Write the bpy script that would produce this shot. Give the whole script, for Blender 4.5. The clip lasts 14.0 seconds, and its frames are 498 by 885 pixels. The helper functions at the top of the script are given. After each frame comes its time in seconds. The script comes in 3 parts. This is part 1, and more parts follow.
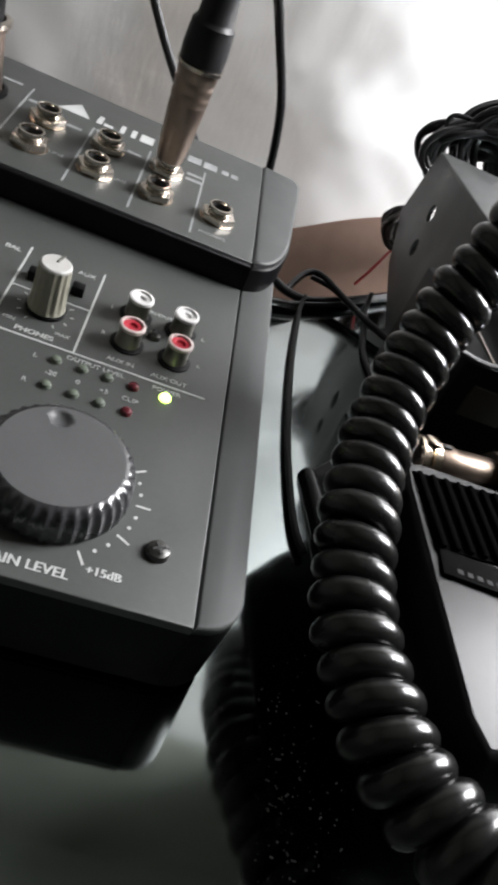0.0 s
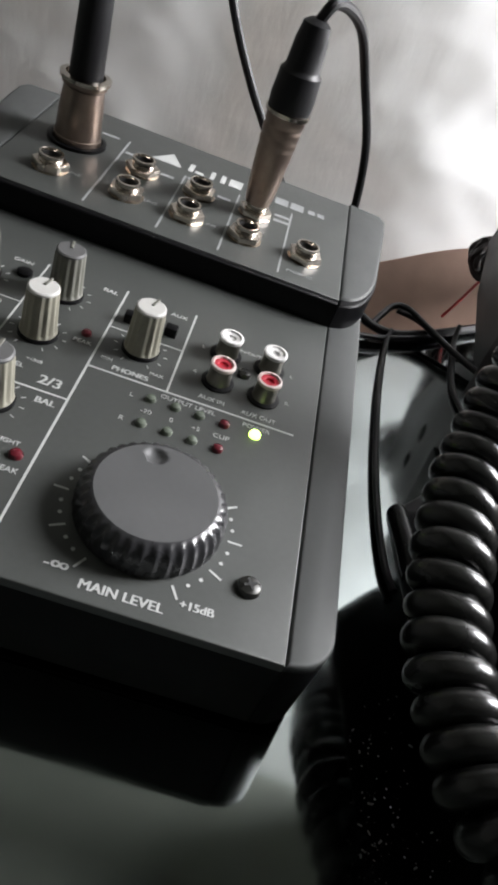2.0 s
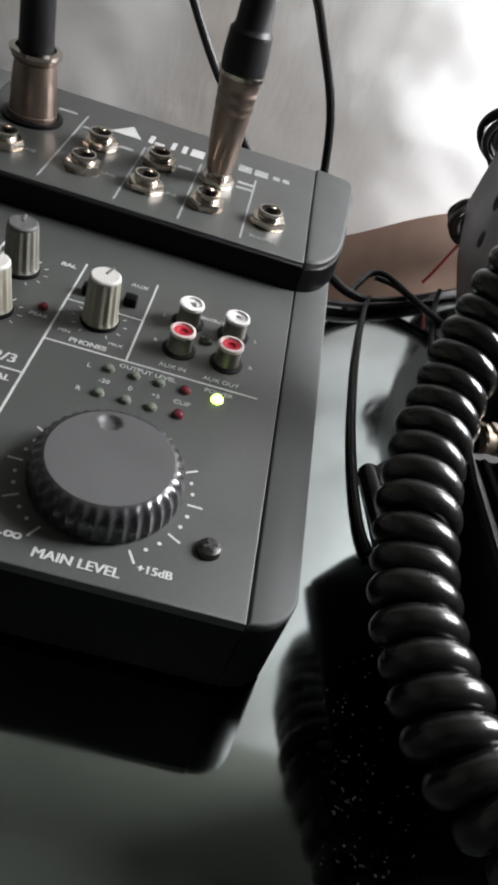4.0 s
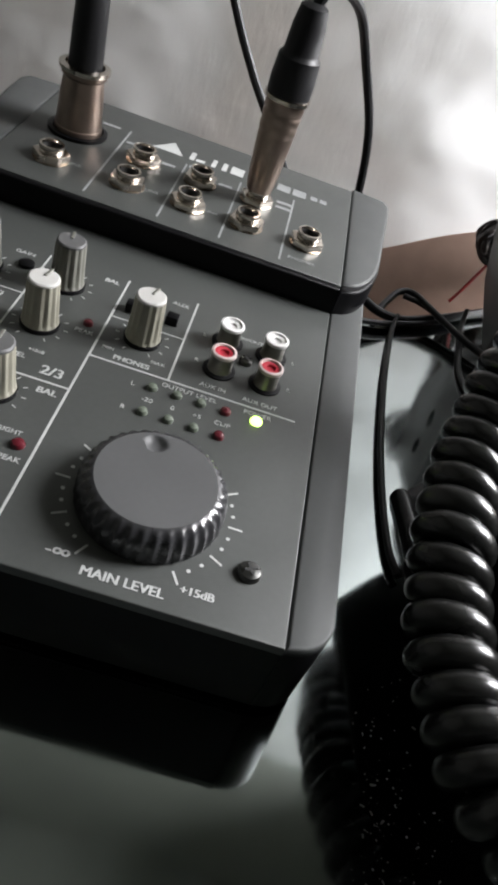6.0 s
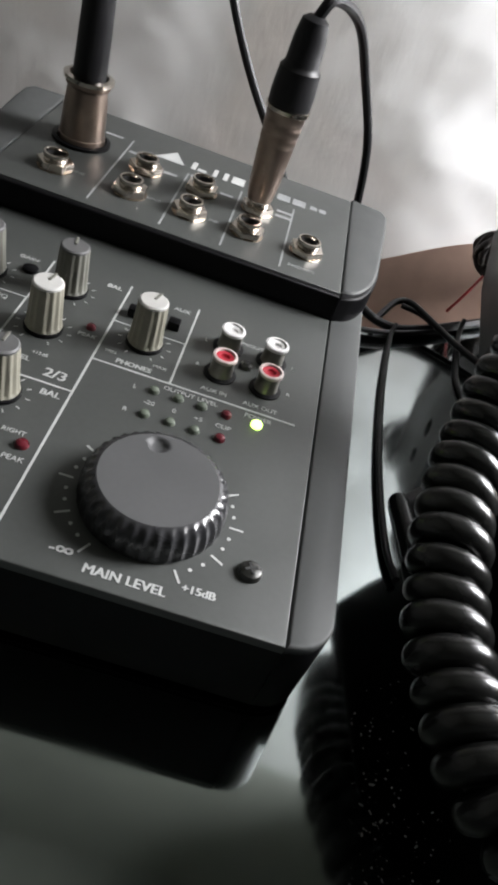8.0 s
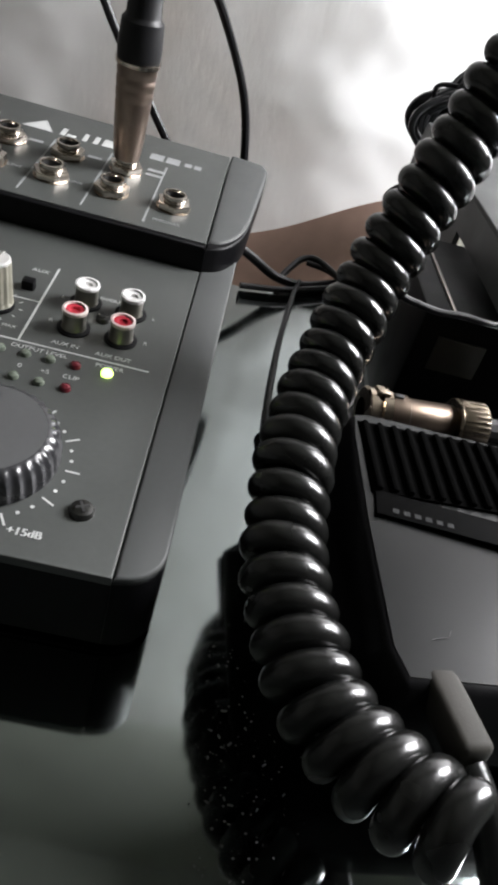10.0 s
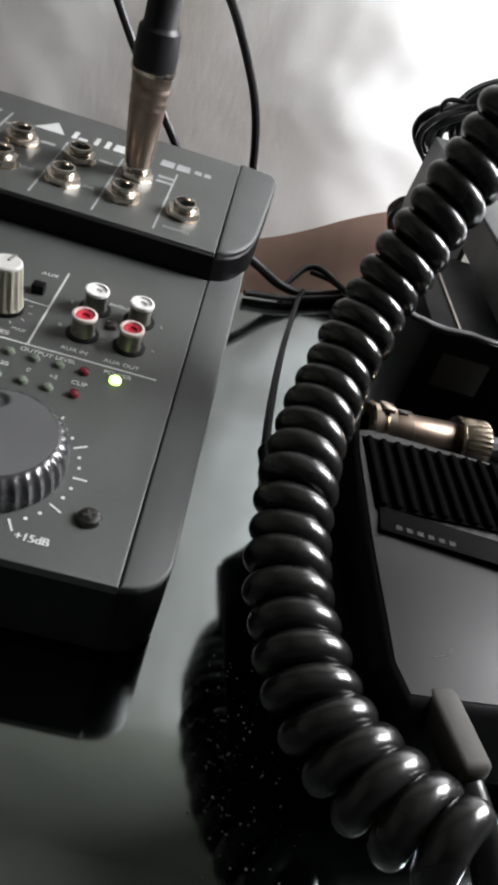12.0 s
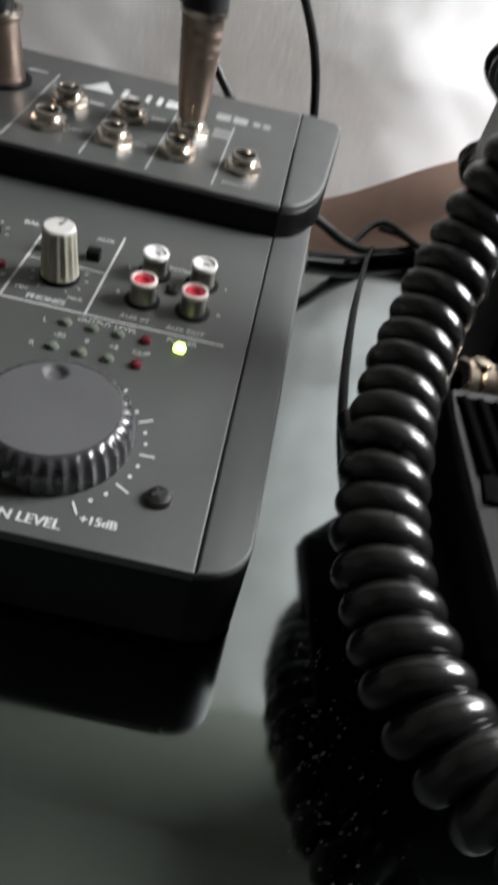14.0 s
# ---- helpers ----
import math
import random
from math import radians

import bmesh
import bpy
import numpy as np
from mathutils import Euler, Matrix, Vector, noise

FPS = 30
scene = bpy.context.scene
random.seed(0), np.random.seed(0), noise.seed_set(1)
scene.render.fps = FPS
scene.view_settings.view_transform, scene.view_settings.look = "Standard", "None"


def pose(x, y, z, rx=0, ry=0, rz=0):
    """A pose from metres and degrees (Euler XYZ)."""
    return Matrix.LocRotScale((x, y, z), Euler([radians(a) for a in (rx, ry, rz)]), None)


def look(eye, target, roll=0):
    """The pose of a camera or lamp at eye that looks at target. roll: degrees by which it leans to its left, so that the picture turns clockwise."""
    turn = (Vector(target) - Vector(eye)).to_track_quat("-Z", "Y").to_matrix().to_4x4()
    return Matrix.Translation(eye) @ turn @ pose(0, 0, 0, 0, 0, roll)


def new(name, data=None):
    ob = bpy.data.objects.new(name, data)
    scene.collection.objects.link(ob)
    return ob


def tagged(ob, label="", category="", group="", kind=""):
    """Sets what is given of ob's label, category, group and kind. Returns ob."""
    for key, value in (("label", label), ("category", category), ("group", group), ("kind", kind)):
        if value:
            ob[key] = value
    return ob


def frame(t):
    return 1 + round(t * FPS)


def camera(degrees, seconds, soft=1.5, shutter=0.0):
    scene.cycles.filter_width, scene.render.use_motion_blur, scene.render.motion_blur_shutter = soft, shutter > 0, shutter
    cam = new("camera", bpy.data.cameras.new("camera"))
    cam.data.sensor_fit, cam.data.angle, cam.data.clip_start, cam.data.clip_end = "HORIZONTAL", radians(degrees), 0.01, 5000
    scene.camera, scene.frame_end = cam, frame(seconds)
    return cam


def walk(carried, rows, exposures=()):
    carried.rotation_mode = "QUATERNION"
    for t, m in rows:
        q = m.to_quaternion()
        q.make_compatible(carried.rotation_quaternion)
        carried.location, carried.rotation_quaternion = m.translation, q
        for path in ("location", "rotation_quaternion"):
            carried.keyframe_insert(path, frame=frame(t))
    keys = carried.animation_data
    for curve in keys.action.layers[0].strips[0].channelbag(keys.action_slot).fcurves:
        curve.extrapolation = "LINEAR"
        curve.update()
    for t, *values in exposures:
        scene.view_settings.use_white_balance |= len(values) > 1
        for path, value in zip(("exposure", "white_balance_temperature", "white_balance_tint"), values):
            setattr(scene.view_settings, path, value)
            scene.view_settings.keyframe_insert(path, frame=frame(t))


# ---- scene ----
LENS = 38.6
cam = camera(LENS, 14.0, soft=3.6, shutter=0.8)
# The mixer's own frame: tilted six degrees up towards its back, a little over the table.
MIX = pose(0, 0, 0.00553, 6.0)
# seconds, eye, point looked at (centimetres in the mixer's frame), lean
ROWS = [
    (0, (1.155, -17.295, 17.819), (5.455, -2.679, 4.862), 29.71),
    (0.5, (1.231, -17.371, 17.580), (4.809, -2.715, 4.450), 28.72),
    (1, (1.484, -17.416, 17.552), (4.200, -2.698, 4.284), 25.72),
    (1.5, (0.940, -17.237, 17.830), (3.466, -2.429, 4.626), 25.37),
    (2, (0.891, -17.392, 17.979), (2.736, -2.421, 4.846), 23.52),
    (2.5, (1.176, -17.349, 17.713), (3.116, -2.645, 4.295), 23.49),
    (2.7, (1.485, -17.403, 17.584), (3.377, -2.697, 4.162), 22.79),
    (4.8, (2.446, -17.469, 17.726), (3.613, -2.791, 4.191), 17.73),
    (5, (2.422, -17.392, 17.817), (3.278, -2.761, 4.208), 16.68),
    (5.5, (1.450, -17.465, 17.820), (3.261, -2.720, 4.430), 22.62),
    (6, (1.287, -17.466, 18.109), (2.846, -2.748, 4.657), 22.07),
    (6.5, (1.414, -17.678, 18.253), (3.023, -2.954, 4.813), 21.61),
    (7, (0.886, -17.742, 18.403), (2.491, -2.928, 5.063), 22.65),
    (7.2, (0.949, -17.827, 18.253), (2.593, -2.862, 5.087), 22.79),
    (9.3, (4.005, -17.888, 17.841), (5.591, -3.006, 4.574), 20.14),
    (9.4, (4.480, -17.806, 17.588), (6.227, -3.103, 4.245), 19.72),
    (9.5, (4.955, -17.724, 17.335), (6.678, -3.200, 3.693), 19.33),
    (9.6, (5.116, -17.858, 17.489), (7.525, -3.272, 3.170), 20.35),
    (10, (5.762, -18.394, 18.104), (7.654, -3.558, 4.827), 18.32),
    (10.5, (5.865, -18.296, 17.941), (7.434, -3.529, 4.545), 17.04),
    (11, (5.670, -18.277, 18.095), (7.319, -3.460, 4.764), 17.89),
    (11.5, (4.765, -18.112, 18.049), (6.969, -3.378, 4.705), 22.19),
    (12, (5.252, -18.360, 18.357), (7.363, -3.486, 5.154), 20.70),
    (12.5, (3.746, -18.061, 18.533), (5.229, -3.042, 5.410), 21.68),
    (13, (4.113, -18.324, 18.848), (5.457, -3.200, 5.830), 19.67),
    (13.5, (4.244, -18.032, 18.418), (5.600, -3.078, 5.208), 18.66),
    (13.7, (4.565, -17.658, 17.760), (5.626, -2.997, 5.149), 16.64),
    (13.8, (4.726, -17.470, 17.430), (5.558, -2.956, 4.382), 15.95),
    (13.9, (4.886, -17.283, 17.101), (5.621, -2.916, 3.398), 15.37),
    (14, (5.047, -17.096, 16.772), (5.609, -2.875, 2.720), 14.42),
]


def cm(v):
    return tuple(0.01 * a for a in v)


walk(cam, [(t, MIX @ look(cm(eye), cm(aim), lean)) for t, eye, aim, lean in ROWS])

# ---- light ----
world = bpy.data.worlds.new("room_air")
world.use_nodes = True
world.node_tree.nodes["Background"].inputs["Color"].default_value = (0.75, 0.85, 0.9, 1)
world.node_tree.nodes["Background"].inputs["Strength"].default_value = 0.10
scene.world = world
scene.view_settings.exposure = 0.0


def area_lamp(name, eye, target, width, height, watts, colour):
    data = bpy.data.lights.new(name, "AREA")
    data.shape, data.size, data.size_y, data.energy, data.color = "RECTANGLE", width, height, watts, colour
    ob = new(name, data)
    ob.matrix_world = look(eye, target)
    return ob


# daylight of the window: straight through its open side, and through the cloth that hangs before it
area_lamp("window_daylight", (0.86, 0.26, 0.66), (0.0, 0.0, 0.04), 0.42, 0.52, 39.0, (0.98, 0.975, 1.0))
area_lamp("window_daylight_behind_cloth", (0.50, 0.48, 0.27), (0.44, 0.0, 0.25), 0.36, 0.34, 11.3, (0.98, 0.975, 1.0))



# ---- materials ----
def material(name, colour, rough=0.5, metal=0.0, grain=0.0, scale=300.0, bump=0.0, bump_scale=600.0, spread=0.0, rough_spread=0.1, spec=0.5, coat=0.0):
    """A surface with colour grain at two scales, uneven gloss and fine relief."""
    m = bpy.data.materials.new(name)
    m.use_nodes = True
    nt = m.node_tree
    b = nt.nodes["Principled BSDF"]
    b.inputs["Metallic"].default_value = metal
    b.inputs["Specular IOR Level"].default_value = spec
    b.inputs["Coat Weight"].default_value = coat
    b.inputs["Coat Roughness"].default_value = 0.12
    co = nt.nodes.new("ShaderNodeTexCoord")

    def noise_at(s, detail=4.0):
        n = nt.nodes.new("ShaderNodeTexNoise")
        n.inputs["Scale"].default_value = s
        n.inputs["Detail"].default_value = detail
        nt.links.new(co.outputs["Object"], n.inputs["Vector"])
        return n

    fine, broad = noise_at(scale), noise_at(scale * 0.09)
    mix = nt.nodes.new("ShaderNodeMath")
    mix.operation = "ADD"
    nt.links.new(fine.outputs["Fac"], mix.inputs[0])
    nt.links.new(broad.outputs["Fac"], mix.inputs[1])
    ramp = nt.nodes.new("ShaderNodeMapRange")
    ramp.inputs["From Min"].default_value, ramp.inputs["From Max"].default_value = 0.6, 1.4
    ramp.inputs["To Min"].default_value, ramp.inputs["To Max"].default_value = 1 - grain, 1 + grain
    nt.links.new(mix.outputs[0], ramp.inputs["Value"])
    mul = nt.nodes.new("ShaderNodeVectorMath")
    mul.operation = "SCALE"
    mul.inputs[0].default_value = colour
    nt.links.new(ramp.outputs[0], mul.inputs["Scale"])
    nt.links.new(mul.outputs[0], b.inputs["Base Color"])
    rr = nt.nodes.new("ShaderNodeMapRange")
    rr.inputs["From Min"].default_value, rr.inputs["From Max"].default_value = 0.3, 0.7
    rr.inputs["To Min"].default_value = max(0.02, rough - rough_spread)
    rr.inputs["To Max"].default_value = min(1.0, rough + rough_spread)
    nt.links.new(broad.outputs["Fac"], rr.inputs["Value"])
    nt.links.new(rr.outputs[0], b.inputs["Roughness"])
    if bump:
        relief = noise_at(bump_scale, 3.0)
        bp = nt.nodes.new("ShaderNodeBump")
        bp.inputs["Strength"].default_value = bump
        bp.inputs["Distance"].default_value = 0.0004
        nt.links.new(relief.outputs["Fac"], bp.inputs["Height"])
        nt.links.new(bp.outputs["Normal"], b.inputs["Normal"])
    return m


def lit(name, colour, strength):
    m = material(name, colour, 0.3)
    b = m.node_tree.nodes["Principled BSDF"]
    b.inputs["Emission Color"].default_value = (*colour, 1)
    b.inputs["Emission Strength"].default_value = strength
    return m


FACE = material("dark_grey_painted_panel", (0.055, 0.0585, 0.0555), 0.42, 0.0, 0.08, 500, 0.12, 2500, rough_spread=0.05, spec=0.38)
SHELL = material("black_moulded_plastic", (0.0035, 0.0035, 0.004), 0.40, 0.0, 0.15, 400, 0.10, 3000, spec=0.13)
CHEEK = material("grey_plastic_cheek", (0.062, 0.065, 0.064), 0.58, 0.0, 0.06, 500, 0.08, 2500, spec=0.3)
PRINT = material("white_print", (0.42, 0.43, 0.42), 0.6, 0.0, 0.12, 900)
FAINT = material("worn_grey_print", (0.24, 0.25, 0.25), 0.6, 0.0, 0.2, 900)
NICKEL = material("nickel_plating", (0.58, 0.53, 0.47), 0.23, 1.0, 0.10, 500, 0.05, 900)
BARREL = material("satin_nickel_barrel", (0.31, 0.245, 0.205), 0.36, 1.0, 0.14, 300, 0.05, 1500)
WORNMETAL = material("worn_brown_nickel", (0.13, 0.10, 0.078), 0.40, 1.0, 0.25, 200, 0.08, 900)
CONNMETAL = material("tarnished_connector_nickel", (0.36, 0.30, 0.235), 0.24, 1.0, 0.2, 250, 0.05, 900)
# near-black colour that stands for the shade inside bores and slots
RECESS_SHADE = material("recess_shade", (0.01, 0.01, 0.01), 0.7)
KNOB = material("light_grey_knob_plastic", (0.235, 0.225, 0.18), 0.5, 0.0, 0.08, 500, 0.06, 2000)
KNOBTOP = material("pale_knob_cap", (0.47, 0.465, 0.445), 0.5, 0.0, 0.06, 500)
GAINCAP = material("dark_grey_knob_cap", (0.09, 0.09, 0.09), 0.5, 0.0, 0.1, 500)
GAINKNOB = material("dim_grey_knob_plastic", (0.13, 0.13, 0.11), 0.5, 0.0, 0.1, 500)
BIGKNOB = material("charcoal_dial_plastic", (0.024, 0.024, 0.026), 0.25, 0.0, 0.1, 500, 0.05, 2500, rough_spread=0.05, spec=0.7)
BIGTOP = material("matt_charcoal_dial_face", (0.060, 0.061, 0.062), 0.55, 0.0, 0.06, 500, 0.08, 2500)
WHITERCA = material("white_socket_plastic", (0.70, 0.69, 0.68), 0.6, 0.0, 0.05, 700)
REDRCA = material("red_socket_plastic", (0.42, 0.012, 0.03), 0.65, 0.0, 0.05, 700)
RINGS = material("pinkish_white_rim", (0.62, 0.52, 0.50), 0.5, 0.0, 0.06, 700)
SLEEVE = material("dull_steel_sleeve", (0.24, 0.23, 0.20), 0.36, 1.0, 0.15, 400)
REDLED = material("unlit_red_lens", (0.085, 0.006, 0.012), 0.30, 0.0, 0.08, 700)
CLEARLED = material("unlit_clear_lens", (0.12, 0.14, 0.11), 0.30, 0.0, 0.1, 700)
GREENLED = lit("lit_yellow_green_lens", (0.62, 1.0, 0.18), 5.0)
RUBBER = material("black_cable_rubber", (0.009, 0.009, 0.010), 0.40, 0.0, 0.15, 500, 0.10, 1500, spec=0.3)
COIL = material("glossy_black_cord_sheath", (0.007, 0.0072, 0.0068), 0.24, 0.0, 0.3, 220, 0.12, 500, rough_spread=0.09)
SCREW = material("dark_steel_screw", (0.085, 0.085, 0.082), 0.3, 1.0, 0.15, 700)
DEVICE = material("glossy_black_microphone_base", (0.006, 0.0065, 0.0063), 0.25, 0.0, 0.2, 60, 0.03, 1500, rough_spread=0.07, spec=0.16)
FLANK = material("satin_black_plastic", (0.005, 0.005, 0.0055), 0.45, 0.0, 0.15, 300, 0.08, 2000, spec=0.07)
# black ribs and plate; shade over them is put into colour and missing gloss
RIB = material("black_ribs_with_shade", (0.003, 0.003, 0.003), 0.55, 0.0, 0.15, 400, spec=0.0)
PLATE = material("dark_name_plate", (0.003, 0.003, 0.003), 0.5, 0.0, 0.1, 400, spec=0.01)
PLATEMARK = material("dull_grey_marking", (0.014, 0.0145, 0.0145), 0.6, 0.0, 0.2, 900, spec=0.1)
RELIEF = material("brownish_grey_rubber", (0.028, 0.026, 0.022), 0.6, 0.0, 0.15, 300, 0.1, 1500, spec=0.2)
BRACKET = material("grey_powder_coated_steel", (0.042, 0.045, 0.044), 0.5, 0.0, 0.12, 300, 0.15, 2500)
STEEL = material("bare_edge_metal", (0.26, 0.24, 0.21), 0.4, 1.0, 0.15, 500)
BROWN = material("brown_leatherette", (0.31, 0.20, 0.155), 0.6, 0.0, 0.16, 60, 0.25, 900)
REDWIRE = material("red_wire_sheath", (0.35, 0.03, 0.03), 0.4, 0.0, 0.1, 400)
DUST = material("pale_dust", (0.12, 0.12, 0.12), 0.9, 0.0, 0.3, 900, spec=0.1)
CLIPPY = material("dark_brown_plastic", (0.03, 0.023, 0.021), 0.5, 0.0, 0.15, 400, spec=0.3)
# unseen room surfaces: the room's dimness is put into these colours, side by side
BACKWALL = material("back_wall_tone", (0.36, 0.365, 0.32), 0.8, 0.0, 0.1, 8)
ROOMWALL = material("side_wall_dim_tone", (0.22, 0.22, 0.20), 0.8, 0.0, 0.1, 8)
DIM = material("room_dark_tone", (0.07, 0.07, 0.065), 0.8, 0.0, 0.1, 8)
CEIL = material("ceiling_dim_tone", (0.30, 0.305, 0.27), 0.8, 0.0, 0.08, 6)


def tabletop_material():
    """Dark mirror-like tabletop with dust and smears in its gloss."""
    m = material("dark_reflective_glass", (0.325, 0.36, 0.355), 0.05, 1.0, 0.05, 60, rough_spread=0.02)
    nt = m.node_tree
    b = nt.nodes["Principled BSDF"]
    co = nt.nodes.new("ShaderNodeTexCoord")
    n = nt.nodes.new("ShaderNodeTexNoise")
    n.inputs["Scale"].default_value, n.inputs["Detail"].default_value = 35.0, 6.0
    nt.links.new(co.outputs["Object"], n.inputs["Vector"])
    r = nt.nodes.new("ShaderNodeMapRange")
    r.inputs["From Min"].default_value, r.inputs["From Max"].default_value = 0.35, 0.75
    r.inputs["To Min"].default_value, r.inputs["To Max"].default_value = 0.05, 0.13
    nt.links.new(n.outputs["Fac"], r.inputs["Value"])
    nt.links.new(r.outputs[0], b.inputs["Roughness"])
    return m


def plaster_material():
    """White hanging cloth with weave and upright streaks."""
    m = material("white_woven_cloth", (0.46, 0.44, 0.435), 0.85, 0.0, 0.05, 60, spec=0.2)
    nt = m.node_tree
    b = nt.nodes["Principled BSDF"]
    co = nt.nodes.new("ShaderNodeTexCoord")
    tint = nt.nodes.new("ShaderNodeTexNoise")
    stretch = nt.nodes.new("ShaderNodeMapping")
    stretch.inputs["Location"].default_value = (1.3, 0, 0)
    stretch.inputs["Scale"].default_value = (7, 7, 2)
    tint.inputs["Scale"].default_value, tint.inputs["Detail"].default_value = 1.0, 2.0
    nt.links.new(co.outputs["Object"], stretch.inputs["Vector"])
    nt.links.new(stretch.outputs[0], tint.inputs["Vector"])
    blend = nt.nodes.new("ShaderNodeMix")
    blend.data_type = "RGBA"
    blend.inputs["A"].default_value = (0.46, 0.44, 0.44, 1)
    blend.inputs["B"].default_value = (0.38, 0.345, 0.32, 1)
    step = nt.nodes.new("ShaderNodeMapRange")
    step.inputs["From Min"].default_value, step.inputs["From Max"].default_value = 0.42, 0.62
    nt.links.new(tint.outputs["Fac"], step.inputs["Value"])
    nt.links.new(step.outputs[0], blend.inputs["Factor"])
    nt.links.new(blend.outputs["Result"], b.inputs["Base Color"])
    veil = nt.nodes.new("ShaderNodeBsdfTranslucent")
    veil.inputs["Color"].default_value = (0.80, 0.80, 0.81, 1)
    sheer = nt.nodes.new("ShaderNodeMixShader")
    sheer.inputs["Fac"].default_value = 0.5
    nt.links.new(b.outputs[0], sheer.inputs[1])
    nt.links.new(veil.outputs[0], sheer.inputs[2])
    nt.links.new(sheer.outputs[0], nt.nodes["Material Output"].inputs["Surface"])
    mp = nt.nodes.new("ShaderNodeMapping")
    mp.inputs["Scale"].default_value = (190, 190, 60)
    mp.inputs["Rotation"].default_value = (0, 0.25, 0)
    n = nt.nodes.new("ShaderNodeTexNoise")
    n.inputs["Scale"].default_value, n.inputs["Detail"].default_value = 1.0, 5.0
    nt.links.new(co.outputs["Object"], mp.inputs["Vector"])
    nt.links.new(mp.outputs[0], n.inputs["Vector"])
    bp = nt.nodes.new("ShaderNodeBump")
    bp.inputs["Strength"].default_value, bp.inputs["Distance"].default_value = 0.60, 0.0016
    nt.links.new(n.outputs["Fac"], bp.inputs["Height"])
    nt.links.new(bp.outputs["Normal"], b.inputs["Normal"])
    return m


TABLE = tabletop_material()
CLOTH = plaster_material()


# ---- builders: all lengths in centimetres ----
def smooth(me, angle=35):
    for p in me.polygons:
        p.use_smooth = True
    me.set_sharp_from_angle(angle=radians(angle))


def part(name, bm, mat, parent=None, label="", m=None, flat=False):
    """Links a bmesh as one mesh object under a thing or a part."""
    bm.normal_update()
    me = bpy.data.meshes.new(name)
    bmesh.ops.scale(bm, vec=(0.01, 0.01, 0.01), verts=bm.verts)
    bm.to_mesh(me)
    bm.free()
    if not flat:
        smooth(me)
    me.materials.append(mat)
    ob = new(name, me)
    if m is not None:
        ob.matrix_basis = m
    if parent is not None:
        ob.parent = parent
    if label:
        ob["label"] = label
    return ob


def thing(name, label, category, group="", kind="", m=None):
    ob = new(name)
    ob.empty_display_size = 0.01
    if m is not None:
        ob.matrix_basis = m
    return tagged(ob, label, category, group, kind)


def box(x0, x1, y0, y1, z0, z1, bevel=0.0, seg=2):
    bm = bmesh.new()
    bmesh.ops.create_cube(bm, size=1.0)
    for v in bm.verts:
        v.co = Vector((x0 + (v.co.x + 0.5) * (x1 - x0), y0 + (v.co.y + 0.5) * (y1 - y0), z0 + (v.co.z + 0.5) * (z1 - z0)))
    if bevel:
        bmesh.ops.bevel(bm, geom=bm.edges[:], offset=bevel, segments=seg, profile=0.5, affect="EDGES")
    return bm


def lathe(profile, n=32, wob=None):
    """A turned body about z from (radius, height) pairs; wob(a, i): a factor on the radius."""
    bm = bmesh.new()
    rings = []
    for i, (r, z) in enumerate(profile):
        if r < 1e-6:
            rings.append([bm.verts.new((0, 0, z))])
            continue
        ring = []
        for k in range(n):
            a = 2 * math.pi * k / n
            f = wob(a, i) if wob else 1.0
            ring.append(bm.verts.new((r * f * math.cos(a), r * f * math.sin(a), z)))
        rings.append(ring)
    for p, q in zip(rings, rings[1:]):
        for k in range(n):
            j = (k + 1) % n
            if len(p) == 1 and len(q) > 1:
                bm.faces.new((p[0], q[k], q[j]))
            elif len(q) == 1 and len(p) > 1:
                bm.faces.new((p[k], p[j], q[0]))
            elif len(p) > 1:
                bm.faces.new((p[k], p[j], q[j], q[k]))
    bmesh.ops.recalc_face_normals(bm, faces=bm.faces[:])
    return bm


def prism(outline, lo, hi, bevel=0.0, seg=3, only_top=True):
    """An upright body over a plan outline; lo and hi are heights or functions of (x, y)."""
    f = lambda h, x, y: h(x, y) if callable(h) else h
    bm = bmesh.new()
    low = [bm.verts.new((x, y, f(lo, x, y))) for x, y in outline]
    top = [bm.verts.new((x, y, f(hi, x, y))) for x, y in outline]
    n = len(outline)
    bm.faces.new(low[::-1])
    cap = bm.faces.new(top)
    for k in range(n):
        j = (k + 1) % n
        bm.faces.new((low[k], low[j], top[j], top[k]))
    bmesh.ops.recalc_face_normals(bm, faces=bm.faces[:])
    if bevel:
        bmesh.ops.bevel(bm, geom=list(cap.edges), offset=bevel, segments=seg, profile=0.5, affect="EDGES")
    return bm


def catmull(points, per=12):
    pts = [Vector(p) for p in points]
    pts = [2 * pts[0] - pts[1]] + pts + [2 * pts[-1] - pts[-2]]
    out = []
    for a, b, c, d in zip(pts, pts[1:], pts[2:], pts[3:]):
        for k in range(per):
            t = k / per
            out.append(0.5 * (2 * b + (c - a) * t + (2 * a - 5 * b + 4 * c - d) * t * t + (3 * b - a - 3 * c + d) * t ** 3))
    out.append(pts[-2])
    return out


